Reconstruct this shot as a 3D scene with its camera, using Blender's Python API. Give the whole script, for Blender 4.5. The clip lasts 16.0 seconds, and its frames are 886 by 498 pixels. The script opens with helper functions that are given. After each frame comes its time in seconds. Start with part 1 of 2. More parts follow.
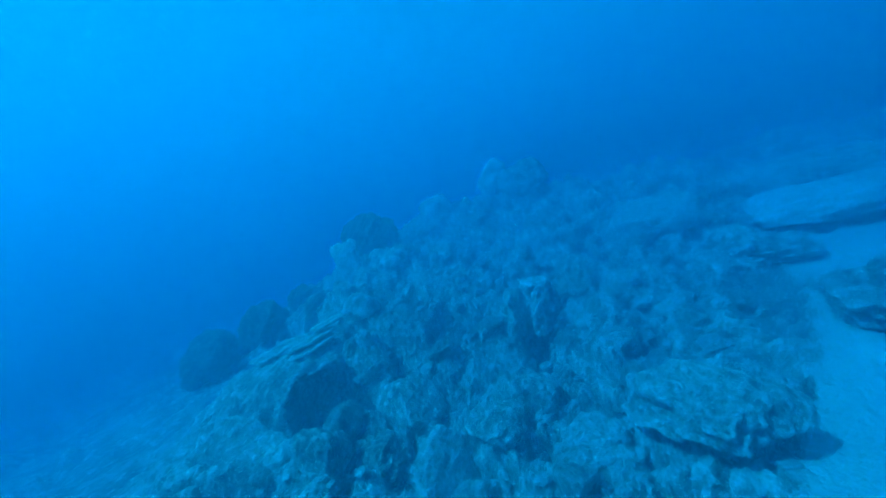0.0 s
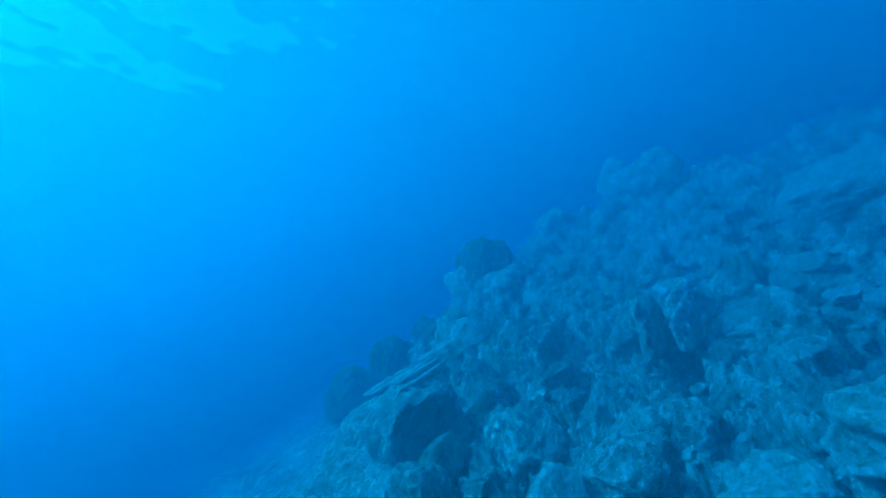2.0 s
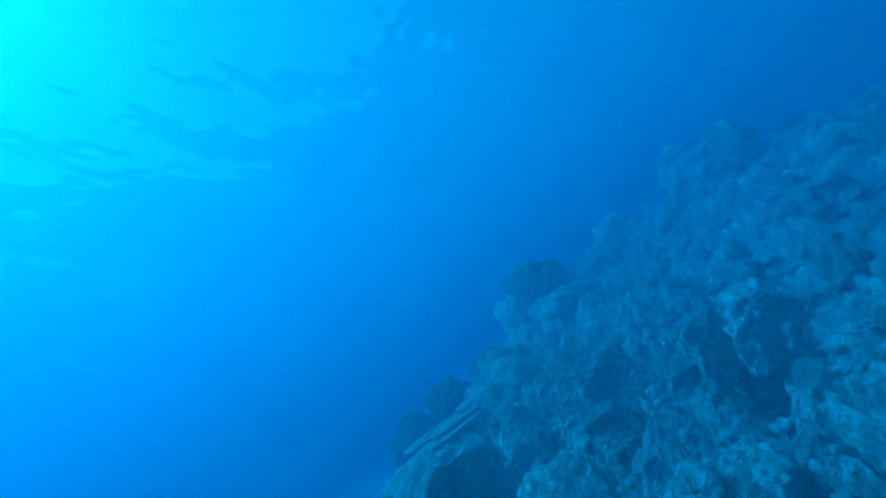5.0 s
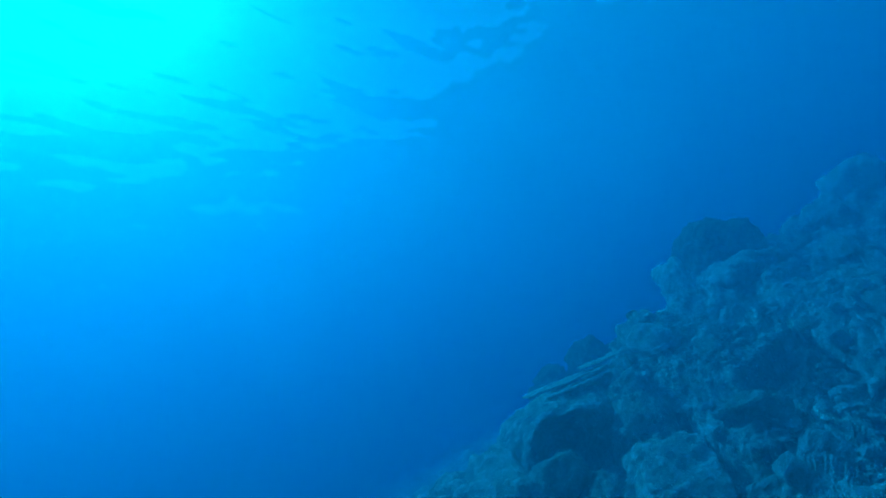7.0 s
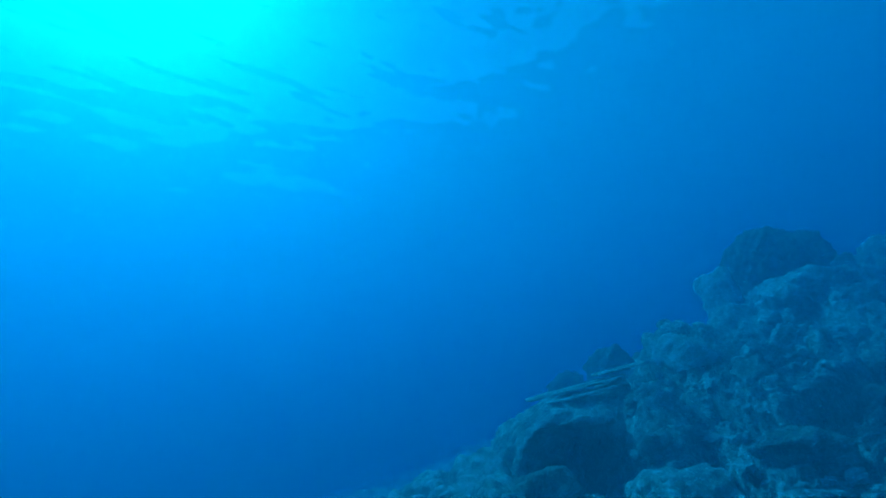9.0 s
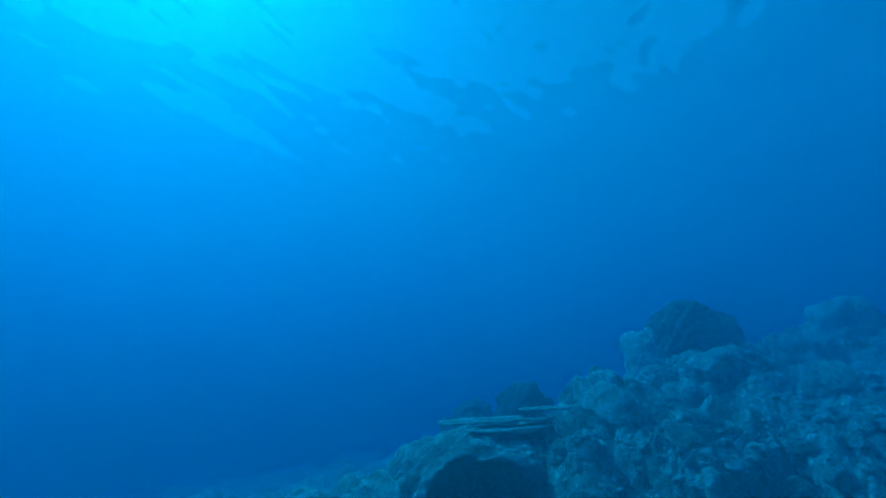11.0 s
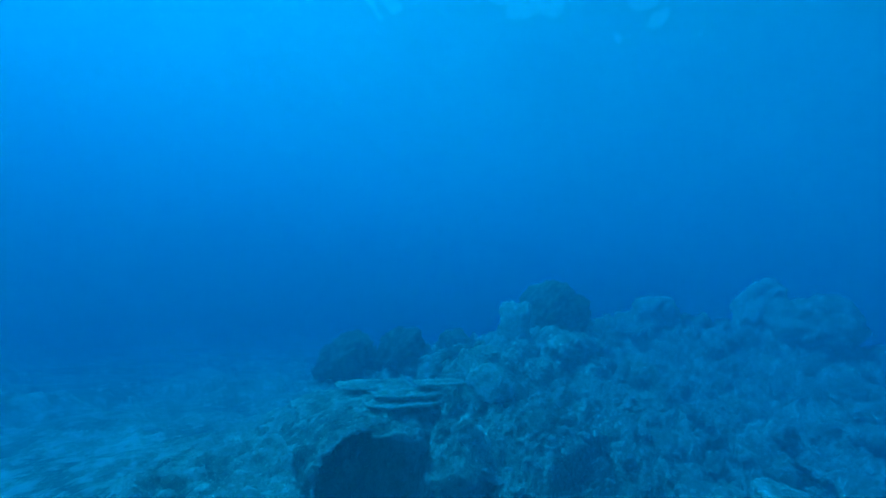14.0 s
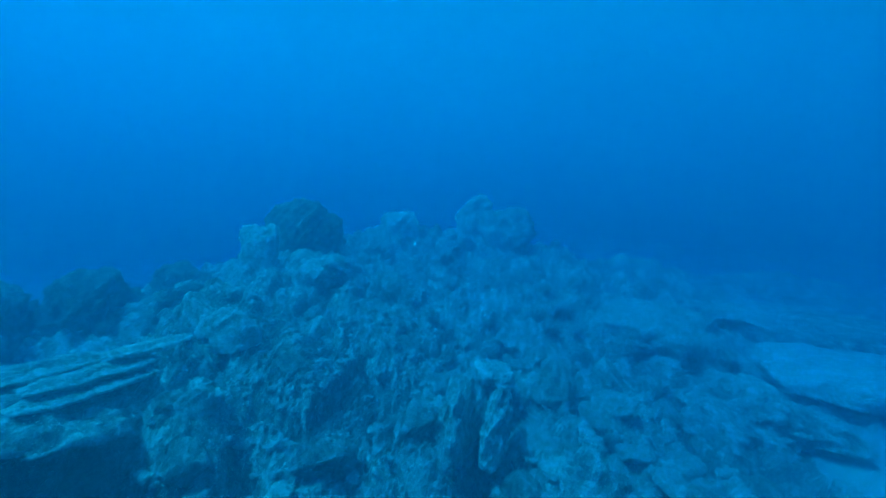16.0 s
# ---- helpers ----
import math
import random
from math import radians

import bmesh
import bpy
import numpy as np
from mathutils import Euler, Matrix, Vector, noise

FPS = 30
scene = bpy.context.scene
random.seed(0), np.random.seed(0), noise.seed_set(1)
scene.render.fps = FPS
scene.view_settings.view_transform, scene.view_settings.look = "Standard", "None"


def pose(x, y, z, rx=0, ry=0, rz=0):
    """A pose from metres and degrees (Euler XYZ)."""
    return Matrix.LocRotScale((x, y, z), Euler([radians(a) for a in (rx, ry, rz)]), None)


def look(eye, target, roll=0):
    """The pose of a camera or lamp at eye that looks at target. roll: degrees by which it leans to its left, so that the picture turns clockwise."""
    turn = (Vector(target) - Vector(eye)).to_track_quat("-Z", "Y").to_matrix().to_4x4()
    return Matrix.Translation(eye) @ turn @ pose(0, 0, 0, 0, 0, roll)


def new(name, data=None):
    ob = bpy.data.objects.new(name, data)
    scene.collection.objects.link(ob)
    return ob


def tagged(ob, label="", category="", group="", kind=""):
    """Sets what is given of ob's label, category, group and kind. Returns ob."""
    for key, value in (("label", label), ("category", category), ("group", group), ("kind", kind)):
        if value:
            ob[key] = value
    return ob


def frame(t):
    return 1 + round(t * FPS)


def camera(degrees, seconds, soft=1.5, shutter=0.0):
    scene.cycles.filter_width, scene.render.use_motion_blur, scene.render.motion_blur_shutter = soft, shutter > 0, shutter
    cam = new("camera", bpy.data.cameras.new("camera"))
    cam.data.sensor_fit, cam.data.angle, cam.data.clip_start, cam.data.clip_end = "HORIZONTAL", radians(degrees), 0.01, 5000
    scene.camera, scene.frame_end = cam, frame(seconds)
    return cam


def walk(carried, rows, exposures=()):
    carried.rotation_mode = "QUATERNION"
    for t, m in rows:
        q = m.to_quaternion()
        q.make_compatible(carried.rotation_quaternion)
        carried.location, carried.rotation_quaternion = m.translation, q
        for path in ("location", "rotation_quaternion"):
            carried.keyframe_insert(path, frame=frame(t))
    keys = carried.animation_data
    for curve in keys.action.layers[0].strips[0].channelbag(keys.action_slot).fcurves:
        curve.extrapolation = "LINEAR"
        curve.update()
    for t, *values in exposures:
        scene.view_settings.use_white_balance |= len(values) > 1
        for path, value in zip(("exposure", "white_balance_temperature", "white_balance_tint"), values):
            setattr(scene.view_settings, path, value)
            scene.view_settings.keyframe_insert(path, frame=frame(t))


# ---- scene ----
cam = camera(97.3, 16.0, soft=1.5)

PATH = [
    (0, (-3.610, 1.084, 1.516), (0.245, 4.237, 1.069), -16.03),
    (0.5, (-3.419, 0.953, 1.484), (0.151, 4.416, 0.973), -20.69),
    (1, (-3.310, 0.841, 1.372), (-0.144, 4.710, 1.411), -20.38),
    (1.5, (-3.059, 0.933, 1.181), (-0.078, 4.930, 1.550), -23.92),
    (2, (-2.849, 1.000, 1.026), (-0.099, 5.144, 1.542), -24.15),
    (2.5, (-2.759, 0.748, 1.172), (0.142, 4.818, 1.321), -27.51),
    (3, (-2.621, 0.756, 1.165), (0.252, 4.841, 1.402), -28.18),
    (3.5, (-2.553, 0.923, 1.101), (0.489, 4.776, 2.047), -31.99),
    (4, (-2.420, 1.060, 0.875), (0.252, 5.131, 2.011), -25.82),
    (4.2, (-2.282, 1.120, 0.804), (0.331, 5.163, 2.155), -28.46),
    (6.3, (-1.081, -0.361, 0.928), (-0.492, 4.455, 2.138), -29.40),
    (6.5, (-1.106, -0.020, 0.806), (-0.736, 4.729, 2.325), -28.53),
    (7, (-1.017, 0.445, 0.459), (-1.213, 5.146, 2.149), -21.88),
    (7.5, (-0.624, 0.081, 0.550), (-0.726, 4.965, 1.617), -25.18),
    (8, (-0.685, 0.428, 0.390), (-1.055, 5.231, 1.729), -18.77),
    (8.5, (-0.710, 0.893, 0.194), (-1.376, 5.485, 2.058), -14.13),
    (8.7, (-0.674, 1.005, 0.237), (-1.389, 5.600, 2.074), -15.06),
    (10.8, (-1.186, 2.179, 0.226), (-1.001, 6.854, 1.991), -0.63),
    (11, (-1.155, 2.094, 0.270), (-0.887, 6.744, 2.087), -2.76),
    (11.5, (-1.214, 1.856, 0.327), (-0.880, 6.571, 1.957), -0.33),
    (12, (-1.215, 1.811, 0.286), (-0.886, 6.455, 2.109), 2.21),
    (12.5, (-1.329, 1.721, 0.350), (-0.770, 6.306, 2.265), 2.85),
    (13, (-1.330, 1.775, 0.610), (-0.626, 6.535, 1.968), 1.41),
    (13.5, (-1.593, 2.095, 1.065), (-0.353, 6.895, 1.712), 4.76),
    (14, (-1.841, 2.109, 1.366), (-0.065, 6.742, 1.987), 6.99),
    (14.5, (-1.355, 2.111, 1.287), (0.919, 6.511, 1.968), 1.00),
    (15, (-1.451, 2.438, 1.360), (1.786, 6.227, 1.773), 2.32),
    (15.5, (-1.451, 2.433, 1.468), (2.145, 5.891, 1.804), 2.19),
    (16, (-1.414, 2.750, 1.556), (2.801, 5.433, 1.374), 4.00),
]
EXPOSURES = [(0.0, 1.74), (2.5, 1.65), (4.2, 1.53), (6.3, 1.34), (7.0, 1.14), (7.5, 0.98), (8.0, 1.04), (8.7, 1.04), (10.8, 1.0), (11.0, 0.95), (11.5, 0.87), (12.0, 1.0), (12.5, 1.08), (13.0, 1.11), (14.0, 1.26), (16.0, 1.47)]
walk(cam, [(t, look(eye, target, roll)) for t, eye, target, roll in PATH], EXPOSURES)

# ---- light: sun and sky above the water ----
SUN_AZ, SUN_EL = radians(-60), radians(62)   # azimuth from +y towards +x
SUN_DIR = Vector((math.sin(SUN_AZ) * math.cos(SUN_EL), math.cos(SUN_AZ) * math.cos(SUN_EL), math.sin(SUN_EL)))
world = bpy.data.worlds.new("sky")
scene.world = world
world.use_nodes = True
wn = world.node_tree.nodes
sky = wn.new("ShaderNodeTexSky")
sky.sky_type, sky.sun_disc = "NISHITA", False
sky.sun_elevation, sky.sun_rotation = SUN_EL, SUN_AZ
world.node_tree.links.new(sky.outputs[0], wn["Background"].inputs[0])
wn["Background"].inputs[1].default_value = 0.07
sun = new("sun", bpy.data.lights.new("sun", "SUN"))
sun.data.energy, sun.data.angle, sun.data.color = 5.0, radians(0.5), (1.0, 0.96, 0.9)
sun.matrix_world = look(SUN_DIR * 50, (0, 0, 0))
scene.cycles.volume_bounces = 1   # light scatters several times in sea water
SURFACE = 10.0   # height of the water's surface


# ---- materials ----
def material(name):
    m = bpy.data.materials.new(name)
    m.use_nodes = True
    nt = m.node_tree
    return m, nt, nt.nodes["Principled BSDF"]


def node(nt, kind, links=(), **values):
    n = nt.nodes.new(kind)
    for key, value in values.items():
        n.inputs[key.replace("_", " ")].default_value = value
    for socket, source in links:
        nt.links.new(source, n.inputs[socket])
    return n


def ramp(nt, source, stops):
    n = nt.nodes.new("ShaderNodeValToRGB")
    while len(n.color_ramp.elements) < len(stops):
        n.color_ramp.elements.new(0.5)
    for e, (at, colour) in zip(n.color_ramp.elements, stops):
        e.position, e.color = at, (*colour, 1)
    nt.links.new(source, n.inputs[0])
    return n


def blend(nt, factor, a, b, kind="MIX"):
    n = nt.nodes.new("ShaderNodeMix")
    n.data_type, n.blend_type = "RGBA", kind
    for socket, source in ((0, factor), (6, a), (7, b)):
        if isinstance(source, (int, float)):
            n.inputs[socket].default_value = source
        elif isinstance(source, tuple):
            n.inputs[socket].default_value = (*source, 1)
        else:
            nt.links.new(source, n.inputs[socket])
    return n.outputs[2]


def rock_material(name, dark, mid, pale, sandy=False, layered=1.0):
    """Weathered foliated rock with algae turf and pale crusts, shade in hollows and light on edges put into the colour;
    sandy: sand where the mesh says so.
    """
    m, nt, bsdf = material(name)
    at = nt.nodes.new("ShaderNodeTexCoord").outputs["Object"]
    info = nt.nodes.new("ShaderNodeObjectInfo")
    big = node(nt, "ShaderNodeTexNoise", [("Vector", at)], Scale=0.9, Detail=5.0)
    mids = node(nt, "ShaderNodeTexNoise", [("Vector", at)], Scale=4.5, Detail=6.0, Roughness=0.65)
    fine = node(nt, "ShaderNodeTexNoise", [("Vector", at)], Scale=15.0, Detail=7.0, Roughness=0.75)
    pits = node(nt, "ShaderNodeTexVoronoi", [("Vector", at)], Scale=16.0)
    layer = nt.nodes.new("ShaderNodeMapping")
    layer.inputs["Rotation"].default_value = (0.2, 0.1, -0.557)
    layer.inputs["Scale"].default_value = (2.4, 6.0, 4.0)
    nt.links.new(at, layer.inputs["Vector"])
    leaf = node(nt, "ShaderNodeTexNoise", [("Vector", layer.outputs[0])], Scale=1.6, Detail=5.0, Roughness=0.6)
    # mids, fine and leaf also shape the bump: shade in its hollows is coloured in
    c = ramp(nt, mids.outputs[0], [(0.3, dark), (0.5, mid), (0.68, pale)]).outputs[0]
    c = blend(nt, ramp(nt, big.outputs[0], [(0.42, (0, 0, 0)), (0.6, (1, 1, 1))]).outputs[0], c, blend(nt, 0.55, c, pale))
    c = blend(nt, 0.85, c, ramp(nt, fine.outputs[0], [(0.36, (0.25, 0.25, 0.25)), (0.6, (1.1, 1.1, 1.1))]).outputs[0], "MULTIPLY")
    # dark crack lines, the shade of gaps between layers painted in
    crack_shade = node(nt, "ShaderNodeTexVoronoi", [("Vector", layer.outputs[0])], Scale=1.1)
    crack_shade.feature = "DISTANCE_TO_EDGE"
    c = blend(nt, 0.45 * layered, c, ramp(nt, crack_shade.outputs["Distance"], [(0.0, (0.35, 0.35, 0.33)), (0.05, (1, 1, 1))]).outputs[0], "MULTIPLY")
    speck = node(nt, "ShaderNodeTexNoise", [("Vector", at)], Scale=46.0, Detail=2.0, Roughness=0.5)
    c = blend(nt, ramp(nt, speck.outputs[0], [(0.6, (0, 0, 0)), (0.66, (0.9, 0.9, 0.9))]).outputs[0], c, tuple(min(0.9, 1.2 * v) for v in pale))
    c = blend(nt, ramp(nt, leaf.outputs[0], [(0.5, (0, 0, 0)), (0.525, (0.3, 0.3, 0.3)), (0.55, (0, 0, 0))]).outputs[0], c, pale)
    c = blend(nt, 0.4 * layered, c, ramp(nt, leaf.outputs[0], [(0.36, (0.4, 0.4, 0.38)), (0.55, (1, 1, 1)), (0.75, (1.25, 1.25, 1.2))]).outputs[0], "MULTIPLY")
    edge = ramp(nt, nt.nodes.new("ShaderNodeNewGeometry").outputs["Pointiness"], [(0.505, (0, 0, 0)), (0.545, (0.8, 0.8, 0.8))]).outputs[0]
    edge_light = blend(nt, 1.0, edge, ramp(nt, fine.outputs[0], [(0.35, (0.25, 0.25, 0.25)), (0.6, (1, 1, 1))]).outputs[0], "MULTIPLY")
    c = blend(nt, edge_light, c, tuple(min(0.9, 1.2 * v) for v in pale))   # pale crust tone on convex edges, painted in for their highlights
    tint = nt.nodes.new("ShaderNodeMapRange")
    tint.inputs[3].default_value, tint.inputs[4].default_value = 0.75, 1.2
    nt.links.new(info.outputs["Random"], tint.inputs[0])
    c = blend(nt, 1.0, c, tint.outputs[0], "MULTIPLY")
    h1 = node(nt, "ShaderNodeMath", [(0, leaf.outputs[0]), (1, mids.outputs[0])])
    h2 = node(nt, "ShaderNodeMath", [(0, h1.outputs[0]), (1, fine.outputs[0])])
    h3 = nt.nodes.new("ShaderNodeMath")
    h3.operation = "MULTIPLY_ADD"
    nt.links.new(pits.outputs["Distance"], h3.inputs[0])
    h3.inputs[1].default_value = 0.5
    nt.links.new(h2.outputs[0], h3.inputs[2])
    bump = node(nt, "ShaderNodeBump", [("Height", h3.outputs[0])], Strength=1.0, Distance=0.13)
    if sandy:
        att = nt.nodes.new("ShaderNodeAttribute")
        att.attribute_name = "sand"
        grain = node(nt, "ShaderNodeTexNoise", [("Vector", at)], Scale=2.2, Detail=8.0, Roughness=0.7)
        edge = node(nt, "ShaderNodeMath", [(0, att.outputs["Fac"]), (1, mids.outputs[0])])
        k = ramp(nt, edge.outputs[0], [(0.9, (0, 0, 0)), (1.05, (1, 1, 1))]).outputs[0]
        pale_sand = ramp(nt, grain.outputs[0], [(0.3, (0.68, 0.67, 0.64)), (0.7, (0.82, 0.81, 0.78))]).outputs[0]
        c = blend(nt, k, c, pale_sand)
    nt.links.new(c, bsdf.inputs["Base Color"])
    nt.links.new(bump.outputs[0], bsdf.inputs["Normal"])
    bsdf.inputs["Roughness"].default_value = 0.95
    bsdf.inputs["Specular IOR Level"].default_value = 0.15
    return m


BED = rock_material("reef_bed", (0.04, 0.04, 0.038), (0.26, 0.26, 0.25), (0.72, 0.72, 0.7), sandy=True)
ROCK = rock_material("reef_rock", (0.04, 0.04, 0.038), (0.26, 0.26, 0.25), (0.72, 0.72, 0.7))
DARK = rock_material("dark_rock", (0.03, 0.03, 0.03), (0.12, 0.12, 0.12), (0.3, 0.3, 0.3))
CRUST = rock_material("crusted_rock", (0.42, 0.42, 0.41), (0.65, 0.65, 0.63), (0.8, 0.8, 0.78), layered=0.3)
PALE = rock_material("pale_rock", (0.2, 0.2, 0.19), (0.52, 0.52, 0.5), (0.8, 0.8, 0.78))


def water_material():
    """Sea water: it takes out red, molecules scatter blue evenly, particles scatter forward."""
    m = bpy.data.materials.new("sea_water")
    m.use_nodes = True
    nt = m.node_tree
    nt.nodes.remove(nt.nodes["Principled BSDF"])
    out = nt.nodes["Material Output"]
    blue = nt.nodes.new("ShaderNodeVolumeScatter")
    blue.inputs["Color"].default_value = (0.0, 0.02, 0.8, 1)
    blue.inputs["Density"].default_value = 0.088
    blue.inputs["Anisotropy"].default_value = 0.25
    drift = nt.nodes.new("ShaderNodeVolumeScatter")
    drift.inputs["Color"].default_value = (0.0, 0.92, 0.2, 1)
    drift.inputs["Density"].default_value = 0.057
    drift.inputs["Anisotropy"].default_value = 0.8
    take = nt.nodes.new("ShaderNodeVolumeAbsorption")
    take.inputs["Color"].default_value = (0.0, 0.826, 0.952, 1)
    take.inputs["Density"].default_value = 0.5
    a = nt.nodes.new("ShaderNodeAddShader")
    b = nt.nodes.new("ShaderNodeAddShader")
    nt.links.new(blue.outputs[0], a.inputs[0])
    nt.links.new(drift.outputs[0], a.inputs[1])
    nt.links.new(a.outputs[0], b.inputs[0])
    nt.links.new(take.outputs[0], b.inputs[1])
    nt.links.new(b.outputs[0], out.inputs["Volume"])
    return m


def surface_material():
    m, nt, bsdf = material("water_surface")
    nt.nodes.remove(bsdf)
    glass = nt.nodes.new("ShaderNodeBsdfGlass")
    glass.inputs["IOR"].default_value, glass.inputs["Roughness"].default_value = 1.333, 0.12
    nt.links.new(glass.outputs[0], nt.nodes["Material Output"].inputs["Surface"])
    return m


# ---- setting ----
STRIKE = Vector((0.85, 0.528))   # the way the rock's layers and the ridge run
ACROSS = Vector((0.528, -0.85))  # across it, towards the sand channel
FOOT = Vector((-1.6, 6.9))       # near end of the ridge


def along(x, y):
    d = Vector((x, y)) - FOOT
    return d.dot(STRIKE), d.dot(ACROSS)


def to_line(x, y, a, b):
    p, a2, b2 = Vector((x, y)), Vector(a[:2]), Vector(b[:2])
    d = b2 - a2
    t = max(0.0, min(1.0, (p - a2).dot(d) / d.length_squared))
    return (p - a2 - d * t).length, a[2] + (b[2] - a[2]) * t


def soft_max(a, b, k):
    h = max(k - abs(a - b), 0.0) / k
    return max(a, b) + h * h * k * 0.25


RIDGE = [(-1.6, 6.9, -0.3), (1.5, 8.7, 0.1), (5.0, 11.0, 0.9), (7.2, 11.7, 0.75), (9.6, 11.8, 1.4), (12.2, 9.8, 1.5), (13.3, 7.5, 1.2), (15.0, 4.6, 0.9), (17.5, 0.5, 0.8), (19.0, -5.0, 0.3)]


CHANNEL = [(-1.5, -1.6, 0), (0.6, 0.2, 0), (2.4, 0.75, 0), (4.4, 1.0, 0), (6.6, 0.7, 0), (9.0, -2.5, 0)]   # pale sand between the rocks


def bed_shape(x, y):
    """Smooth height of the sea bed, and how sandy it is."""
    s, w = along(x, y)
    left = 1 / (1 + math.exp((w + 0.3) * 2.5))
    floor = -2.25 + 0.12 * max(0.0, min(x, 14.0)) - 0.02 * max(0.0, w - 6)
    floor += 0.13 * max(0.0, min(x, 36.0) - 13)
    floor = floor * (1 - left) + (-0.85 - 0.1 * max(0.0, min(-w, 30.0)) - 0.1 * max(0.0, -s - 1) + 0.05 * max(0.0, min(s, 10))) * left
    z = floor
    for a, b in zip(RIDGE, RIDGE[1:]):
        d, top = to_line(x, y, a, b)
        z = soft_max(z, top - d * (0.6 if a[0] < 4 else 0.4), 0.9)
    lift = z - floor
    return z, lift, left


def ridged(p):
    return 1 - 2 * abs(noise.noise(p))


def blocks(u, v, seed, gap):
    """Broken rock in cells: how far from the joint (0 to 1), and each block's own height and tilt (-1 to 1)."""
    q = Vector((u, v, seed))
    (d1, d2, *_), (centre, *_) = noise.voronoi(q)
    joint = min(1.0, (math.sqrt(d2) - math.sqrt(d1)) / gap)
    h = noise.cell(centre * 7.31 + Vector((seed, 3.7, 1.9)))
    k = 6.28 * noise.cell(centre * 5.17 + Vector((8.1, seed, 4.3)))
    tilt = (q.x - centre.x) * math.cos(k) + (q.y - centre.y) * math.sin(k)
    return joint ** 0.55, h, tilt


def ground(x, y):
    z, lift, left = bed_shape(x, y)
    s, w = along(x, y)
    p = Vector((x, y, 0.0))
    patch = noise.noise(Vector((s * 0.35, w * 0.5, 4.7)))
    bank = (y - 1.2 + 0.08 * x - 0.4 * max(0.0, x - 6.5)) * 0.8 if left < 0.5 else lift - 0.15
    sun_paled = math.exp(-((x - 8.3) / 2.4) ** 4 - ((y - 9.7) / 1.7) ** 4)   # smooth slope beyond the boulder, its sunlight put in as pale sand colour
    rocky = (1 - 0.8 * sun_paled) / (1 + math.exp(-(max(bank, lift - 0.5) + 0.6 * patch) * 6))
    if left < 0.5:
        d = min(to_line(x, y, a, b)[0] for a, b in zip(CHANNEL, CHANNEL[1:])) + 0.5 * patch
        rocky = max(rocky, 0.62 - 0.62 * math.exp(-(max(d, 0.0) / 0.95) ** 4))   # rubble outside the sand channel
    warp = 0.5 * noise.noise(p * 0.9 + Vector((3, 1, 0)))
    warp2 = 0.35 * noise.noise(p * 2.3 + Vector((7, 5, 2)))
    calm = 1 - 0.8 * math.exp(-((x + 1.75) ** 2 + (y - 6.6) ** 2) / 0.7)
    z -= 0.35 * (1 - calm)
    if rocky > 0.02:
        j1, h1, t1 = blocks(s * 0.72 + warp, (w + 0.4 * warp) * 1.0, 0.5, 0.42)
        j2, h2, t2 = blocks(s * 2.0 + warp2 + 0.6 * warp, (w + 0.5 * warp) * 2.9, 4.5, 0.36)
        j3, h3, t3 = blocks(s * 5.0 + 1.5 * warp2, w * 7.0 + warp2, 9.5, 0.4)
        z += calm * rocky * (0.3 * j1 + 0.24 * h1 - 0.1 + 0.22 * t1)
        # foliated beds: saw-toothed edges along the strike, strongest on the middle of the reef
        comb = math.exp(-((x - 1.6) / 2.6) ** 2 - ((y - 6.0) / 1.9) ** 2)
        bed = max(0.0, min(1.0, 0.25 + comb + 1.3 * noise.noise(p * 0.8 + Vector((4, 9, 6)))))
        bend = 0.8 * warp + 0.35 * warp2 + 0.03 * noise.noise(p * 6.0)
        saw = ((w + bend) * 5.6) % 1.0
        fine = ((w + 0.9 * bend + 0.04 * noise.noise(p * 4.0)) * 11.3) % 1.0
        broken = max(0.0, min(1.0, 0.6 + 1.6 * noise.noise(Vector((s * 1.7, w * 3.0, 2.2)))))
        z += rocky * bed * broken * (0.085 * (saw - 0.5) + 0.05 * (fine - 0.5))
        rough = 1 - 0.65 * min(1.0, comb)
        z += calm * rocky * rough * (0.17 * j2 + 0.13 * h2 - 0.1 + 0.14 * t2)
        z += rocky * rough * (0.05 * j3 + 0.03 * h3 - 0.03 + 0.05 * t3)
        z += rocky * (0.1 * ridged(Vector((s * 0.5, (w + warp) * 2.0, 0.5))) * comb + 0.22 * noise.noise(p * 0.7))
        z += rocky * rough * (0.07 * noise.noise(p * 3.1) + 0.04 * noise.noise(p * 8.3) + 0.02 * noise.noise(p * 17.0))
    z += (1 - rocky) * (0.05 * noise.noise(p * 1.7) + 0.012 * math.sin(9 * (w + 0.8 * warp)) + 0.05 * left * ridged(Vector((s * 0.5, w * 2.2, 6.5))))
    s1, w1 = s - 1.5, w - 0.25
    z -= 0.25 * math.exp(-(s1 / 1.3) ** 4 - (w1 / 0.5) ** 2)   # bench that the ledges stand on
    z -= 0.55 * math.exp(-(to_line(x, y, (3.9, 5.1, 0), (2.5, 4.75, 0))[0] / 0.18) ** 2)   # dark cleft
    z -= 1.5 * math.exp(-(to_line(x, y, (-0.45, 6.5, 0), (-0.92, 7.65, 0))[0] / 0.62) ** 4)   # floor of the hollow
    return z, (1 - rocky) * (1 - 0.55 * left) * (1 - 0.1 * sun_paled)


def spaced(n, near, far):
    u = np.linspace(-1, 1, n)
    return near * u + (far - near) * np.sign(u) * np.abs(u) ** 5


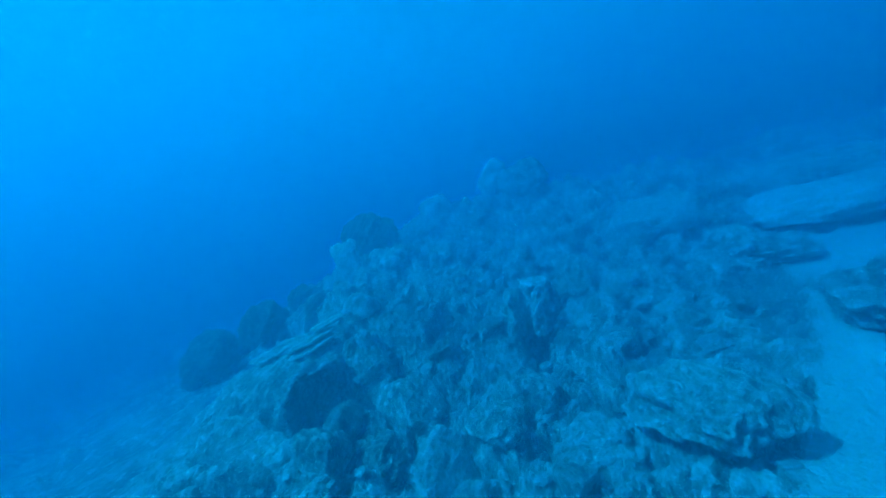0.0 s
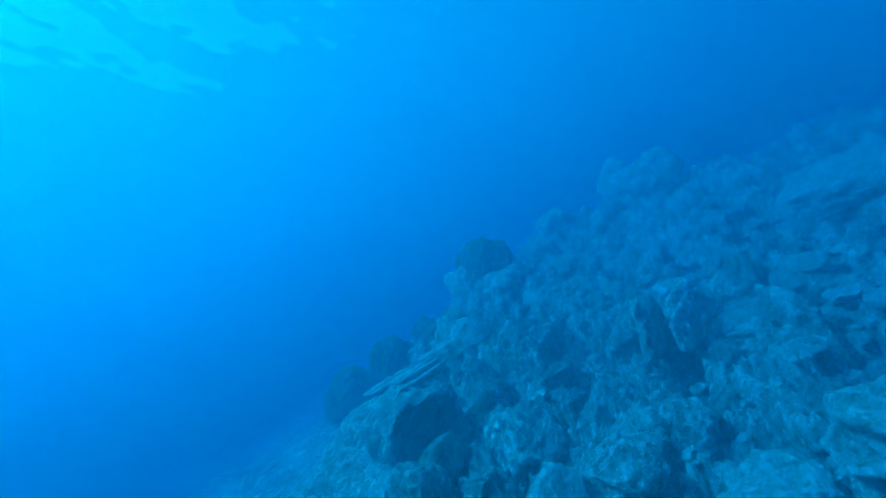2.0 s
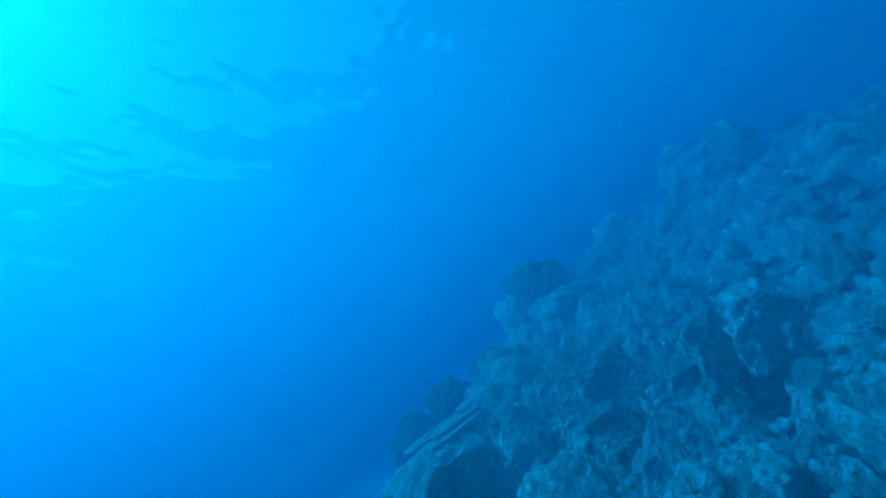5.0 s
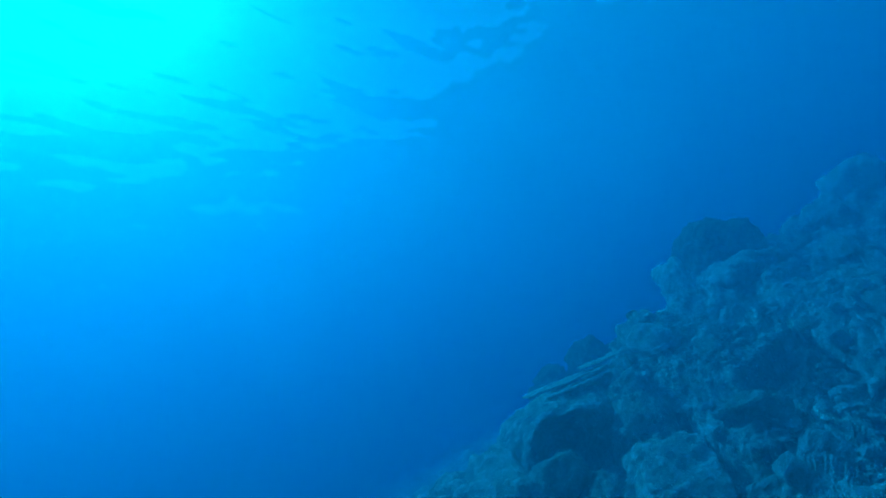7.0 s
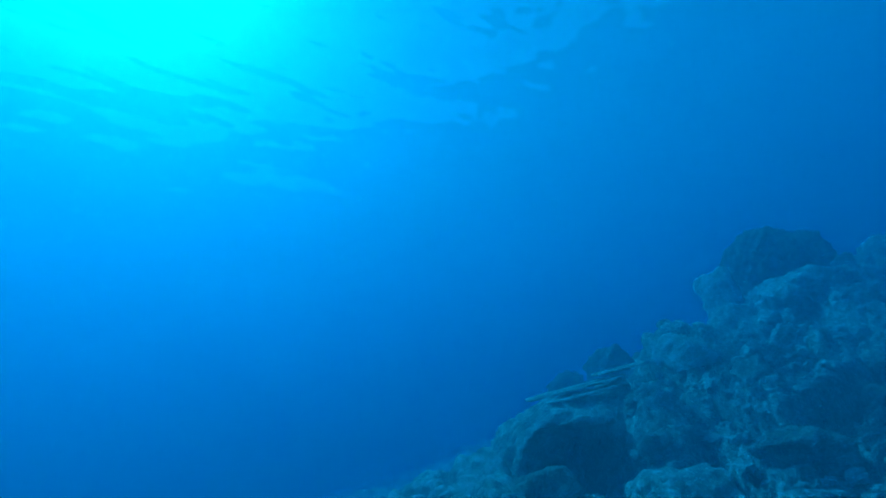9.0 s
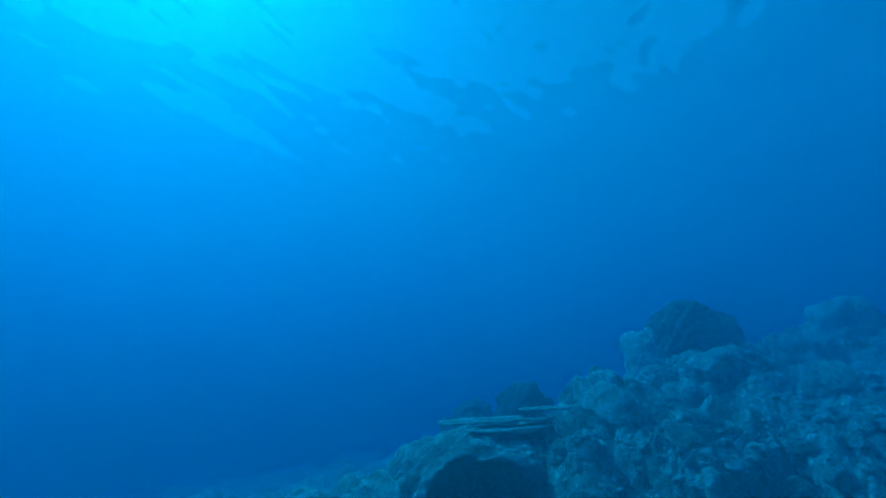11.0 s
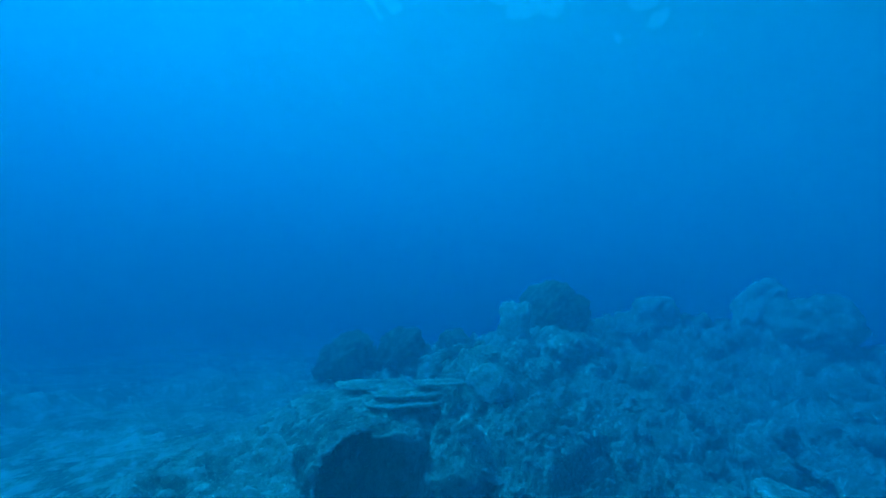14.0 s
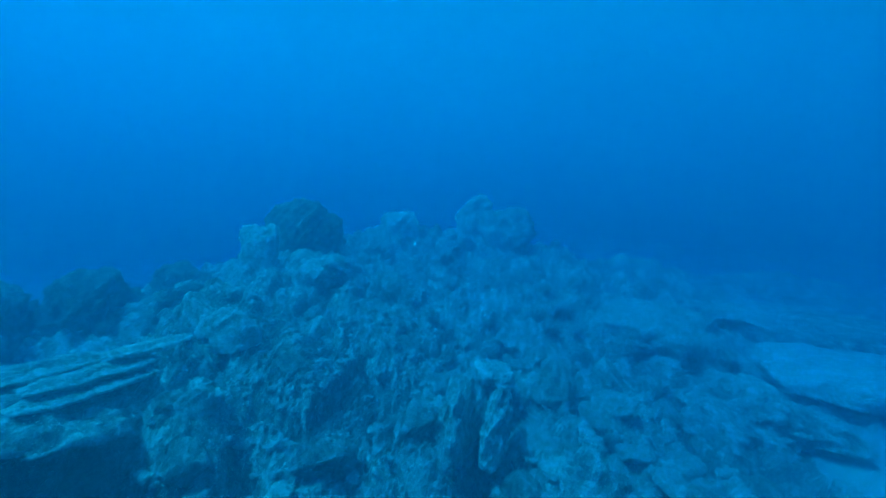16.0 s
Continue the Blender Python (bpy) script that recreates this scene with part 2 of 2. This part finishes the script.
def sheet(name, us, vs, height, mat, extra=None):
    n, k = len(us), len(vs)
    verts, more = [], []
    for v in vs:
        for u in us:
            p = FOOT + STRIKE * float(u) + ACROSS * float(v)
            z = height(p.x, p.y)
            if extra:
                z, e = z
                more.append(e)
            verts.append((p.x, p.y, z))
    faces = [(j * n + i, (j + 1) * n + i, (j + 1) * n + i + 1, j * n + i + 1) for j in range(k - 1) for i in range(n - 1)]
    me = bpy.data.meshes.new(name)
    me.from_pydata(verts, [], faces)
    me.polygons.foreach_set("use_smooth", [True] * len(faces))
    me.materials.append(mat)
    if extra:
        me.attributes.new(extra, "FLOAT", "POINT").data.foreach_set("value", more)
    return new(name, me)


bed = sheet("ground", spaced(520, 8, 95) + 3.5, spaced(600, 6, 95) + 2.0, ground, BED, "sand")
tagged(bed, "brown algae-grown foliated rock reef with pale sand between", "sea bed", kind="structure")


def ripple(x, y):
    """Long soft swell with short crests that run across the sun's bearing."""
    u, v = 0.55 * x + 0.835 * y, 0.835 * x - 0.55 * y
    p, q = Vector((u * 0.32, v * 0.7, 0.0)), Vector((u * 0.8, v * 1.9, 3.0))
    return SURFACE + 0.16 * noise.noise(p) + 0.07 * noise.noise(q) + 0.024 * noise.noise(q * 2.3)


top = sheet("water_surface", spaced(340, 12, 95) - 1, spaced(340, 12, 95), ripple, surface_material())
top.visible_shadow = False
tagged(top, "rippled bright sea surface seen from below", "water surface", kind="structure")

bm = bmesh.new()
bmesh.ops.create_cube(bm, size=1.0)
me = bpy.data.meshes.new("water")
bm.to_mesh(me)
bm.free()
me.materials.append(water_material())
water = new("water", me)
water.scale, water.location = (170, 170, SURFACE + 19.6), (3, 8, (SURFACE - 20.4) / 2)
tagged(water, "clear deep blue sea water", "water", kind="structure")


# ---- rocks ----
def part(name, bm, mat, parent=None, label=""):
    me = bpy.data.meshes.new(name)
    for f in bm.faces:
        f.smooth = True
    bm.to_mesh(me)
    bm.free()
    me.materials.append(mat)
    ob = new(name, me)
    ob.parent = parent
    if label:
        ob["label"] = label
    return ob


def rock(seed, size, sub=4, lump=0.4, leaf=0.07, blocky=0.0, hollow=None, keel=-0.75, waist=0.0, cuts=0):
    """A weathered rock of that half size: lumps, ledges along its layers, a flattened foot; hollow: (centre, radii) scooped out; waist: undercut; cuts: broken faces."""
    bm = bmesh.new()
    bmesh.ops.create_icosphere(bm, subdivisions=sub, radius=1.0)
    o = Vector((seed * 13.7, seed * 5.1, seed * 2.3))
    sz = Vector(size)
    rnd = random.Random(seed)
    planes = [(Vector((rnd.gauss(0, 1), rnd.gauss(0, 1), rnd.gauss(0.2, 0.8))).normalized(), rnd.uniform(0.5, 0.85)) for _ in range(cuts)]
    for v in bm.verts:
        d = v.co.normalized()
        box = d / max(abs(d.x), abs(d.y), abs(d.z))
        q = d.lerp(box, blocky)
        r = 1 + lump * noise.noise(d * 1.2 + o) + 0.5 * lump * ridged(d * 2.1 + o) * 0.6 + 0.25 * lump * noise.noise(d * 5 + o)
        q = q * r
        for n, c in planes:
            over = q.dot(n) - c
            if over > 0:
                q = q - n * (over * 0.88)
        p = Vector((q.x * sz.x, q.y * sz.y, q.z * sz.z))
        t = Vector((p.x * 0.9, (p.y * 0.8 + p.z * 0.6) * 6.5, 0.3)) + o
        p += d * (leaf * ridged(t) + leaf * 0.6 * noise.noise(p * 9 + o))
        if hollow:
            c, (rx, ry, rz) = Vector(hollow[0]), hollow[1]
            u = ((p.x - c.x) / rx) ** 2 + ((p.z - c.z) / rz) ** 2 + 0.3 * noise.noise(d * 3 + o)
            if u < 1 and p.y < 0.2:
                p.y = max(p.y, c.y + ry * math.sqrt(1 - u) + 0.05 * noise.noise(p * 7))
        if waist and p.z < 0:
            k = 1 - waist * min(1.0, -1.6 * p.z / sz.z)
            p.x, p.y = p.x * k, p.y * k
        p.z = max(p.z, keel * sz.z)
        v.co = p
    return bm


def set_on(ob, x, y, sink=0.3, turn=0.0, tilt=0.0, scale=1.0):
    """Stands a rock on the sea bed, sunk in by a share of its height."""
    low = min(v.co.z for v in ob.data.vertices) * scale
    high = max(v.co.z for v in ob.data.vertices) * scale
    z = ground(x, y)[0] - low - sink * (high - low)
    ob.matrix_world = pose(x, y, z, tilt, 0, turn) @ Matrix.Scale(scale, 4)
    return ob


STRIKE_DEG = math.degrees(math.atan2(STRIKE.y, STRIKE.x))


def stone(name, seed, size, x, y, z, label, category, mat=None, turn=None, tilt=0.0, **more):
    ob = part(name, rock(seed, size, **more), mat or ROCK)
    ob.matrix_world = pose(x, y, z, tilt, 0, STRIKE_DEG if turn is None else turn)
    return tagged(ob, label, category)


# the dark boulder on the ridge and what leans on it
stone("boulder", 3, (0.88, 0.8, 0.9), 5.0, 10.95, 1.12, "dark rounded boulder crowning the reef ridge", "boulder", DARK, sub=6, lump=0.4, leaf=0.1)
stone("upright_slab", 8, (0.22, 0.34, 0.75), 3.45, 10.45, 0.7, "pale upright rock slab standing beside the dark boulder", "rock slab", PALE, turn=20, sub=5, blocky=0.4, lump=0.3)
stone("ridge_rock", 11, (1.2, 0.7, 0.6), 4.7, 9.8, 0.35, "layered brown rock below the dark boulder", "rock", sub=5)
# the rock with the dark hollow
stone("hollow_rock", 5, (0.95, 1.0, 0.78), -0.66, 7.65, -0.84, "brown ribbed rock with a deep dark hollow in its side", "rock", turn=STRIKE_DEG - 8, sub=6, lump=0.2, blocky=0.12, leaf=0.06, hollow=((-0.22, -1.0, -0.05), (0.7, 1.75, 0.56)))
# round rocks below it
for i, (x, y, r, tall, t) in enumerate([(-0.62, 6.35, 0.36, 1.3, 10), (-0.62, 5.72, 0.34, 1.0, 60), (-0.95, 5.2, 0.3, 1.1, 120), (-0.5, 4.8, 0.52, 0.85, 200), (0.25, 5.7, 0.46, 0.8, 30),
                                           (-1.45, 5.6, 0.3, 0.9, 80), (0.45, 4.4, 0.34, 0.8, 150), (-0.1, 5.2, 0.28, 1.0, 260), (0.95, 3.35, 0.5, 0.6, 310), (1.5, 4.3, 0.36, 0.8, 20)]):
    ob = part("round_rock", rock(20 + i, (r * 1.1, r, r * tall), sub=5, lump=0.3, leaf=0.05, cuts=3), CRUST if i in (3, 8) else ROCK)
    set_on(tagged(ob, "knobbly rounded reef rock with pale crust", "rock", "rounded rocks below the hollow"), x, y, 0.34, t)
# far knolls
stone("pinnacle", 37, (0.7, 0.5, 0.8), 11.9, 9.9, 2.2, "pale pointed rock pinnacle on the far knoll", "rock", PALE, tilt=12, sub=5, lump=0.65)
stone("knoll_rock", 33, (1.2, 1.0, 0.9), 12.3, 8.8, 1.75, "dark lumpy rock on the far knoll", "rock", sub=5)
stone("knoll_rock", 34, (0.7, 0.6, 0.55), 9.5, 11.6, 1.75, "pale weathered rock on the ridge's far end", "rock", PALE, sub=4)
# pale flat rock with a dark overhang
stone("flat_rock", 41, (1.2, 0.95, 0.62), 9.3, 3.6, -0.55, "large pale flat-topped rock with a shaded overhang", "rock", CRUST, turn=80, tilt=-14, sub=5, blocky=0.35, lump=0.22, waist=0.6, keel=-0.9)
# terrace beyond the sand, undercut on its near side
stone("terrace_rock", 45, (2.9, 1.5, 0.7), 12.9, 0.5, -0.55, "long low rock terrace with a shaded undercut side", "rock", turn=78, sub=6, blocky=0.4, lump=0.25, leaf=0.1, waist=0.4, keel=-0.9)
stone("terrace_rock", 46, (1.7, 1.15, 0.5), 9.9, -0.35, -0.95, "pale flat rock terrace with a dark undercut edge", "rock", CRUST, turn=100, tilt=-4, sub=5, blocky=0.4, lump=0.22, waist=0.55, keel=-0.95)
# overhanging rock by the sand channel
stone("overhang_rock", 43, (0.75, 0.5, 0.45), 1.5, 2.0, -1.72, "pale layered rock overhanging the sand channel", "rock", PALE, turn=62, tilt=-6, sub=6, blocky=0.3, lump=0.45, leaf=0.07, waist=0.5, keel=-0.85)
# rocks standing in the sand
for i, (x, y, r) in enumerate([(4.9, -0.3, 0.75), (3.1, -0.7, 0.35), (7.4, 1.6, 0.9), (6.6, -1.8, 0.6)]):
    set_on(tagged(part("sand_rock", rock(50 + i, (r * 1.2, r * 0.8, r * 0.45), sub=5, lump=0.7, leaf=0.08), ROCK), "dark low rock standing in pale sand", "rock", "rocks in the sand"), x, y, 0.3, 20 * i)
# dark boulders behind the ledge
for i, (x, y, z, r) in enumerate([(1.75, 9.6, -0.02, 0.4), (1.0, 11.2, -0.15, 0.58), (-0.1, 11.9, -0.4, 0.62), (2.6, 11.6, 0.0, 0.45)]):
    stone("dark_boulder", 60 + i, (r * 1.15, r, r), x, y, z, "dark rounded boulder behind the layered ledge", "boulder", DARK, turn=50 * i, sub=5, lump=0.45)["group"] = "dark boulders behind the ledge"


def slab(seed, length, width, thick):
    """A long thin bed of rock with a broken outline."""
    bm = bmesh.new()
    bmesh.ops.create_cube(bm, size=1.0)
    bmesh.ops.subdivide_edges(bm, edges=[e for e in bm.edges if abs((e.verts[0].co - e.verts[1].co).x) > 0.5], cuts=24, use_grid_fill=True)
    bmesh.ops.subdivide_edges(bm, edges=[e for e in bm.edges if abs((e.verts[0].co - e.verts[1].co).y) > 0.5], cuts=3, use_grid_fill=True)
    o = Vector((seed * 3.3, seed * 7.1, 0))
    for v in bm.verts:
        x, y, z = v.co
        taper = 1 - 0.5 * abs(2 * x) ** 3
        v.co = Vector((x * length, y * width * taper, z * thick * (0.6 + 0.4 * taper)))
        v.co += Vector((0, 0.1 * width, 0.25 * thick)) * noise.noise(Vector((x * 5, y, z)) + o)
        v.co.y += 0.12 * width * noise.noise(Vector((x * 14, 0, z * 3)) + o)
        v.co.z += 0.25 * thick * noise.noise(Vector((x * 22, y * 5, z)) + o)
    return bm


for i, (x, y, z, length, width, turn) in enumerate([(-0.13, 7.27, -0.07, 1.15, 0.28, 14), (-0.05, 7.42, 0.02, 1.1, 0.28, 14), (0.5, 7.66, 0.12, 0.9, 0.26, 16), (-0.4, 7.9, 0.0, 1.2, 0.4, 15)]):
    ob = part("ledge_slab", slab(70 + i, length, width, 0.026), ROCK)
    ob.matrix_world = pose(x, y, z, 7, 0, turn)
    tagged(ob, "long thin pale bed of layered rock jutting from the reef", "rock ledge", "layered ledge slabs")

# the split rock: two upright slabs with a dark gap and a flat stone on top
stone("upright_slab", 81, (0.6, 0.14, 0.45), 3.15, 5.22, -0.9, "pale upright slab beside a dark cleft", "rock slab", PALE, turn=19, tilt=-8, sub=5, blocky=0.5, lump=0.25)
stone("upright_slab", 82, (0.5, 0.1, 0.4), 3.45, 4.78, -1.0, "pale upright slab beside a dark cleft", "rock slab", PALE, turn=15, sub=5, blocky=0.5, lump=0.25)
stone("flat_stone", 83, (0.36, 0.28, 0.12), 4.5, 5.35, -0.68, "flat pale stone lying by a dark cleft", "stone", PALE, turn=40, sub=4, blocky=0.5, lump=0.2, leaf=0.03)



# ---- loose rocks and rubble on the reef ----
rng = random.Random(7)
kinds = [part("reef_rock", rock(100 + i, (rng.uniform(0.8, 1.3), rng.uniform(0.6, 0.9), rng.uniform(0.5, 0.9)), sub=4, blocky=rng.choice((0.0, 0.3, 0.5)), lump=0.45, leaf=0.08, cuts=7), PALE if i % 3 == 0 else ROCK) for i in range(9)]
LABELS = ["brown ribbed rock lying on the reef", "pale crusted rock lying on the reef"]
placed = 0
for i in range(1600):
    x, y = rng.uniform(-2.6, 13.5), rng.uniform(1.6, 12.5)
    s0, w0 = along(x, y)
    z0, lift0, left0 = bed_shape(x, y)
    if w0 < -0.4 or ground(x, y)[1] > 0.4 or (x - 5) ** 2 + (y - 10.9) ** 2 < 1.2 or (x + 0.95) ** 2 + (y - 6.7) ** 2 < 0.6:
        continue
    r = 0.12 + 0.26 * rng.random() ** 2 + (0.12 if x > 8 else 0)
    if i % 7 == 0 and w0 > 0.6:
        r = rng.uniform(0.3, 0.44)
    k = rng.randrange(9)
    ob = kinds[k]
    if placed >= 9 or ob.get("label"):
        ob = ob.copy()
        scene.collection.objects.link(ob)
    tagged(ob, LABELS[k % 3 == 0], "rock", "loose rocks on the reef")
    set_on(ob, x, y, 0.45, STRIKE_DEG + rng.uniform(-35, 35), rng.uniform(-15, 15), r)
    placed += 1
    if placed == 290:
        break
for ob in kinds:
    if not ob.get("label"):
        bpy.data.objects.remove(ob)

# pale rounded stones on the gravelly slope beyond the cleft
stones = [part("pale_stone", rock(150 + i, (1.2, 0.85 + 0.1 * i, 0.55), sub=4, lump=0.25, leaf=0.05, cuts=4), CRUST) for i in range(5)]
laid = 0
while laid < 60:
    x, y = rng.uniform(3.2, 9.0), rng.uniform(1.9, 6.2)
    if ground(x, y)[1] > 0.6 or to_line(x, y, (3.9, 5.1, 0), (2.5, 4.75, 0))[0] < 0.5:
        continue
    ob = stones[laid % 5]
    if laid >= 5:
        ob = ob.copy()
        scene.collection.objects.link(ob)
    set_on(tagged(ob, "pale rounded stone lying on the gravelly reef slope", "stone", "pale stones on the slope"), x, y, 0.35, rng.uniform(0, 360), rng.uniform(-10, 10), rng.uniform(0.1, 0.28))
    laid += 1

# steep thin ribs of the foliated rock that stand out of the reef
ribs = [part("rock_rib", slab(200 + i, rng.uniform(0.5, 1.1), rng.uniform(0.16, 0.26), 0.035), (ROCK, PALE, ROCK)[i % 3], bed) for i in range(8)]
made = 0
while made < 90:
    x, y = rng.uniform(-2.2, 6.5), rng.uniform(2.2, 10.0)
    if along(x, y)[1] < 0.35 or noise.noise(Vector((x, y, 0)) * 0.8 + Vector((1, 7, 3))) < -0.12 or (x + 0.9) ** 2 + (y - 6.5) ** 2 < 0.7:
        continue
    z, bare = ground(x, y)
    if bare > 0.3:
        continue
    ob = ribs[made % 8]
    if made >= 8:
        ob = ob.copy()
        scene.collection.objects.link(ob)
    ob.matrix_world = pose(x, y, z + rng.uniform(-0.06, 0.0), rng.uniform(22, 52), rng.uniform(-8, 8), STRIKE_DEG + rng.uniform(-14, 14)) @ Matrix.Scale(rng.uniform(0.3, 0.6), 4)
    made += 1


def rubble(count, seed):
    """Small broken stones too many to count, in one mesh."""
    rnd = random.Random(seed)
    bm = bmesh.new()
    bmesh.ops.create_icosphere(bm, subdivisions=1, radius=1.0)
    base = [v.co.copy() for v in bm.verts]
    tris = [[v.index for v in f.verts] for f in bm.faces]
    bm.free()
    verts, faces = [], []
    while count:
        x, y = rnd.uniform(-2.5, 9.0), rnd.uniform(1.2, 9.5)
        if along(x, y)[1] < 0.5:
            continue
        z, bare = ground(x, y)
        if bare > 0.8:
            continue
        r = 0.025 + 0.075 * rnd.random() ** 2
        m = Matrix.LocRotScale((x, y, z + r * 0.15), Euler((rnd.uniform(-0.3, 0.3), rnd.uniform(-0.3, 0.3), rnd.uniform(0, 6.3))), (r * 1.5, r, r * 0.65))
        first = len(verts)
        verts += [m @ (v * rnd.uniform(0.75, 1.2)) for v in base]
        faces += [[first + i for i in t] for t in tris]
        count -= 1
    me = bpy.data.meshes.new("rubble")
    me.from_pydata(verts, [], faces)
    me.materials.append(PALE)
    return new("rubble", me)


tagged(rubble(2200, 5), "pale broken stones strewn over the reef slope", "rubble", kind="stuff")


def leaves(sets, seed):
    """Thin wavy edges of rock layers standing in parallel sets, too many to count."""
    rnd = random.Random(seed)
    verts, faces = [], []
    while sets:
        x, y = rnd.gauss(1.6, 1.5), rnd.gauss(6.0, 1.1)
        if along(x, y)[1] < 0.45 or ground(x, y)[1] > 0.35 or (x + 0.7) ** 2 + (y - 6.9) ** 2 < 1.3:
            continue
        sets -= 1
        turn = math.atan2(STRIKE.y, STRIKE.x) + 0.9 * noise.noise(Vector((x, y, 0)) * 0.6) + rnd.uniform(-0.2, 0.2)
        u, v = Vector((math.cos(turn), math.sin(turn))), Vector((math.sin(turn), -math.cos(turn)))
        gap, wave = rnd.uniform(0.045, 0.085), rnd.uniform(0, 50)
        number = rnd.randrange(5, 13)
        for k in range(number):
            length = rnd.uniform(0.3, 0.75)
            high, thick = rnd.uniform(0.025, 0.055), rnd.uniform(0.007, 0.014)
            off, start = (k - number / 2) * gap, rnd.uniform(-0.15, 0.15)
            ends = [ground(*(Vector((x, y)) + u * (start + f * length) + v * (off + g)))[0] for f in (-0.5, 0, 0.5) for g in (0, 0.06)]
            if max(ends) - min(ends) > 0.15:
                continue
            first = len(verts)
            for i in range(9):
                f = i / 8
                bend = 0.05 * noise.noise(Vector((wave + f * length * 4, k * 0.25, 0))) + 0.015 * noise.noise(Vector((wave + f * 9, k, 5)))
                p = Vector((x, y)) + u * (start + (f - 0.5) * length) + v * (off + bend)
                z = ground(p.x, p.y)[0]
                h = high * (1 - abs(2 * f - 1) ** 3) * (0.75 + 0.5 * noise.noise(Vector((f * 7, k, wave))))
                top = p + v * (0.3 * h)
                a, b = p - v * thick * 1.4, p + v * thick * 1.4
                c, d = top - v * thick * 0.6, top + v * thick * 0.6
                verts += [(a.x, a.y, z - 0.05), (c.x, c.y, z + h), (d.x, d.y, z + h), (b.x, b.y, z - 0.05)]
                if i:
                    q = first + 4 * i
                    faces += [(q - 4, q, q + 1, q - 3), (q - 3, q + 1, q + 2, q - 2), (q - 2, q + 2, q + 3, q - 1)]
    me = bpy.data.meshes.new("rock_leaves")
    me.from_pydata(verts, [], faces)
    me.materials.append(PALE)
    return new("rock_leaves", me)


tagged(leaves(340, 9), "thin pale wavy edges of foliated rock on the reef", "rock edges", kind="stuff")
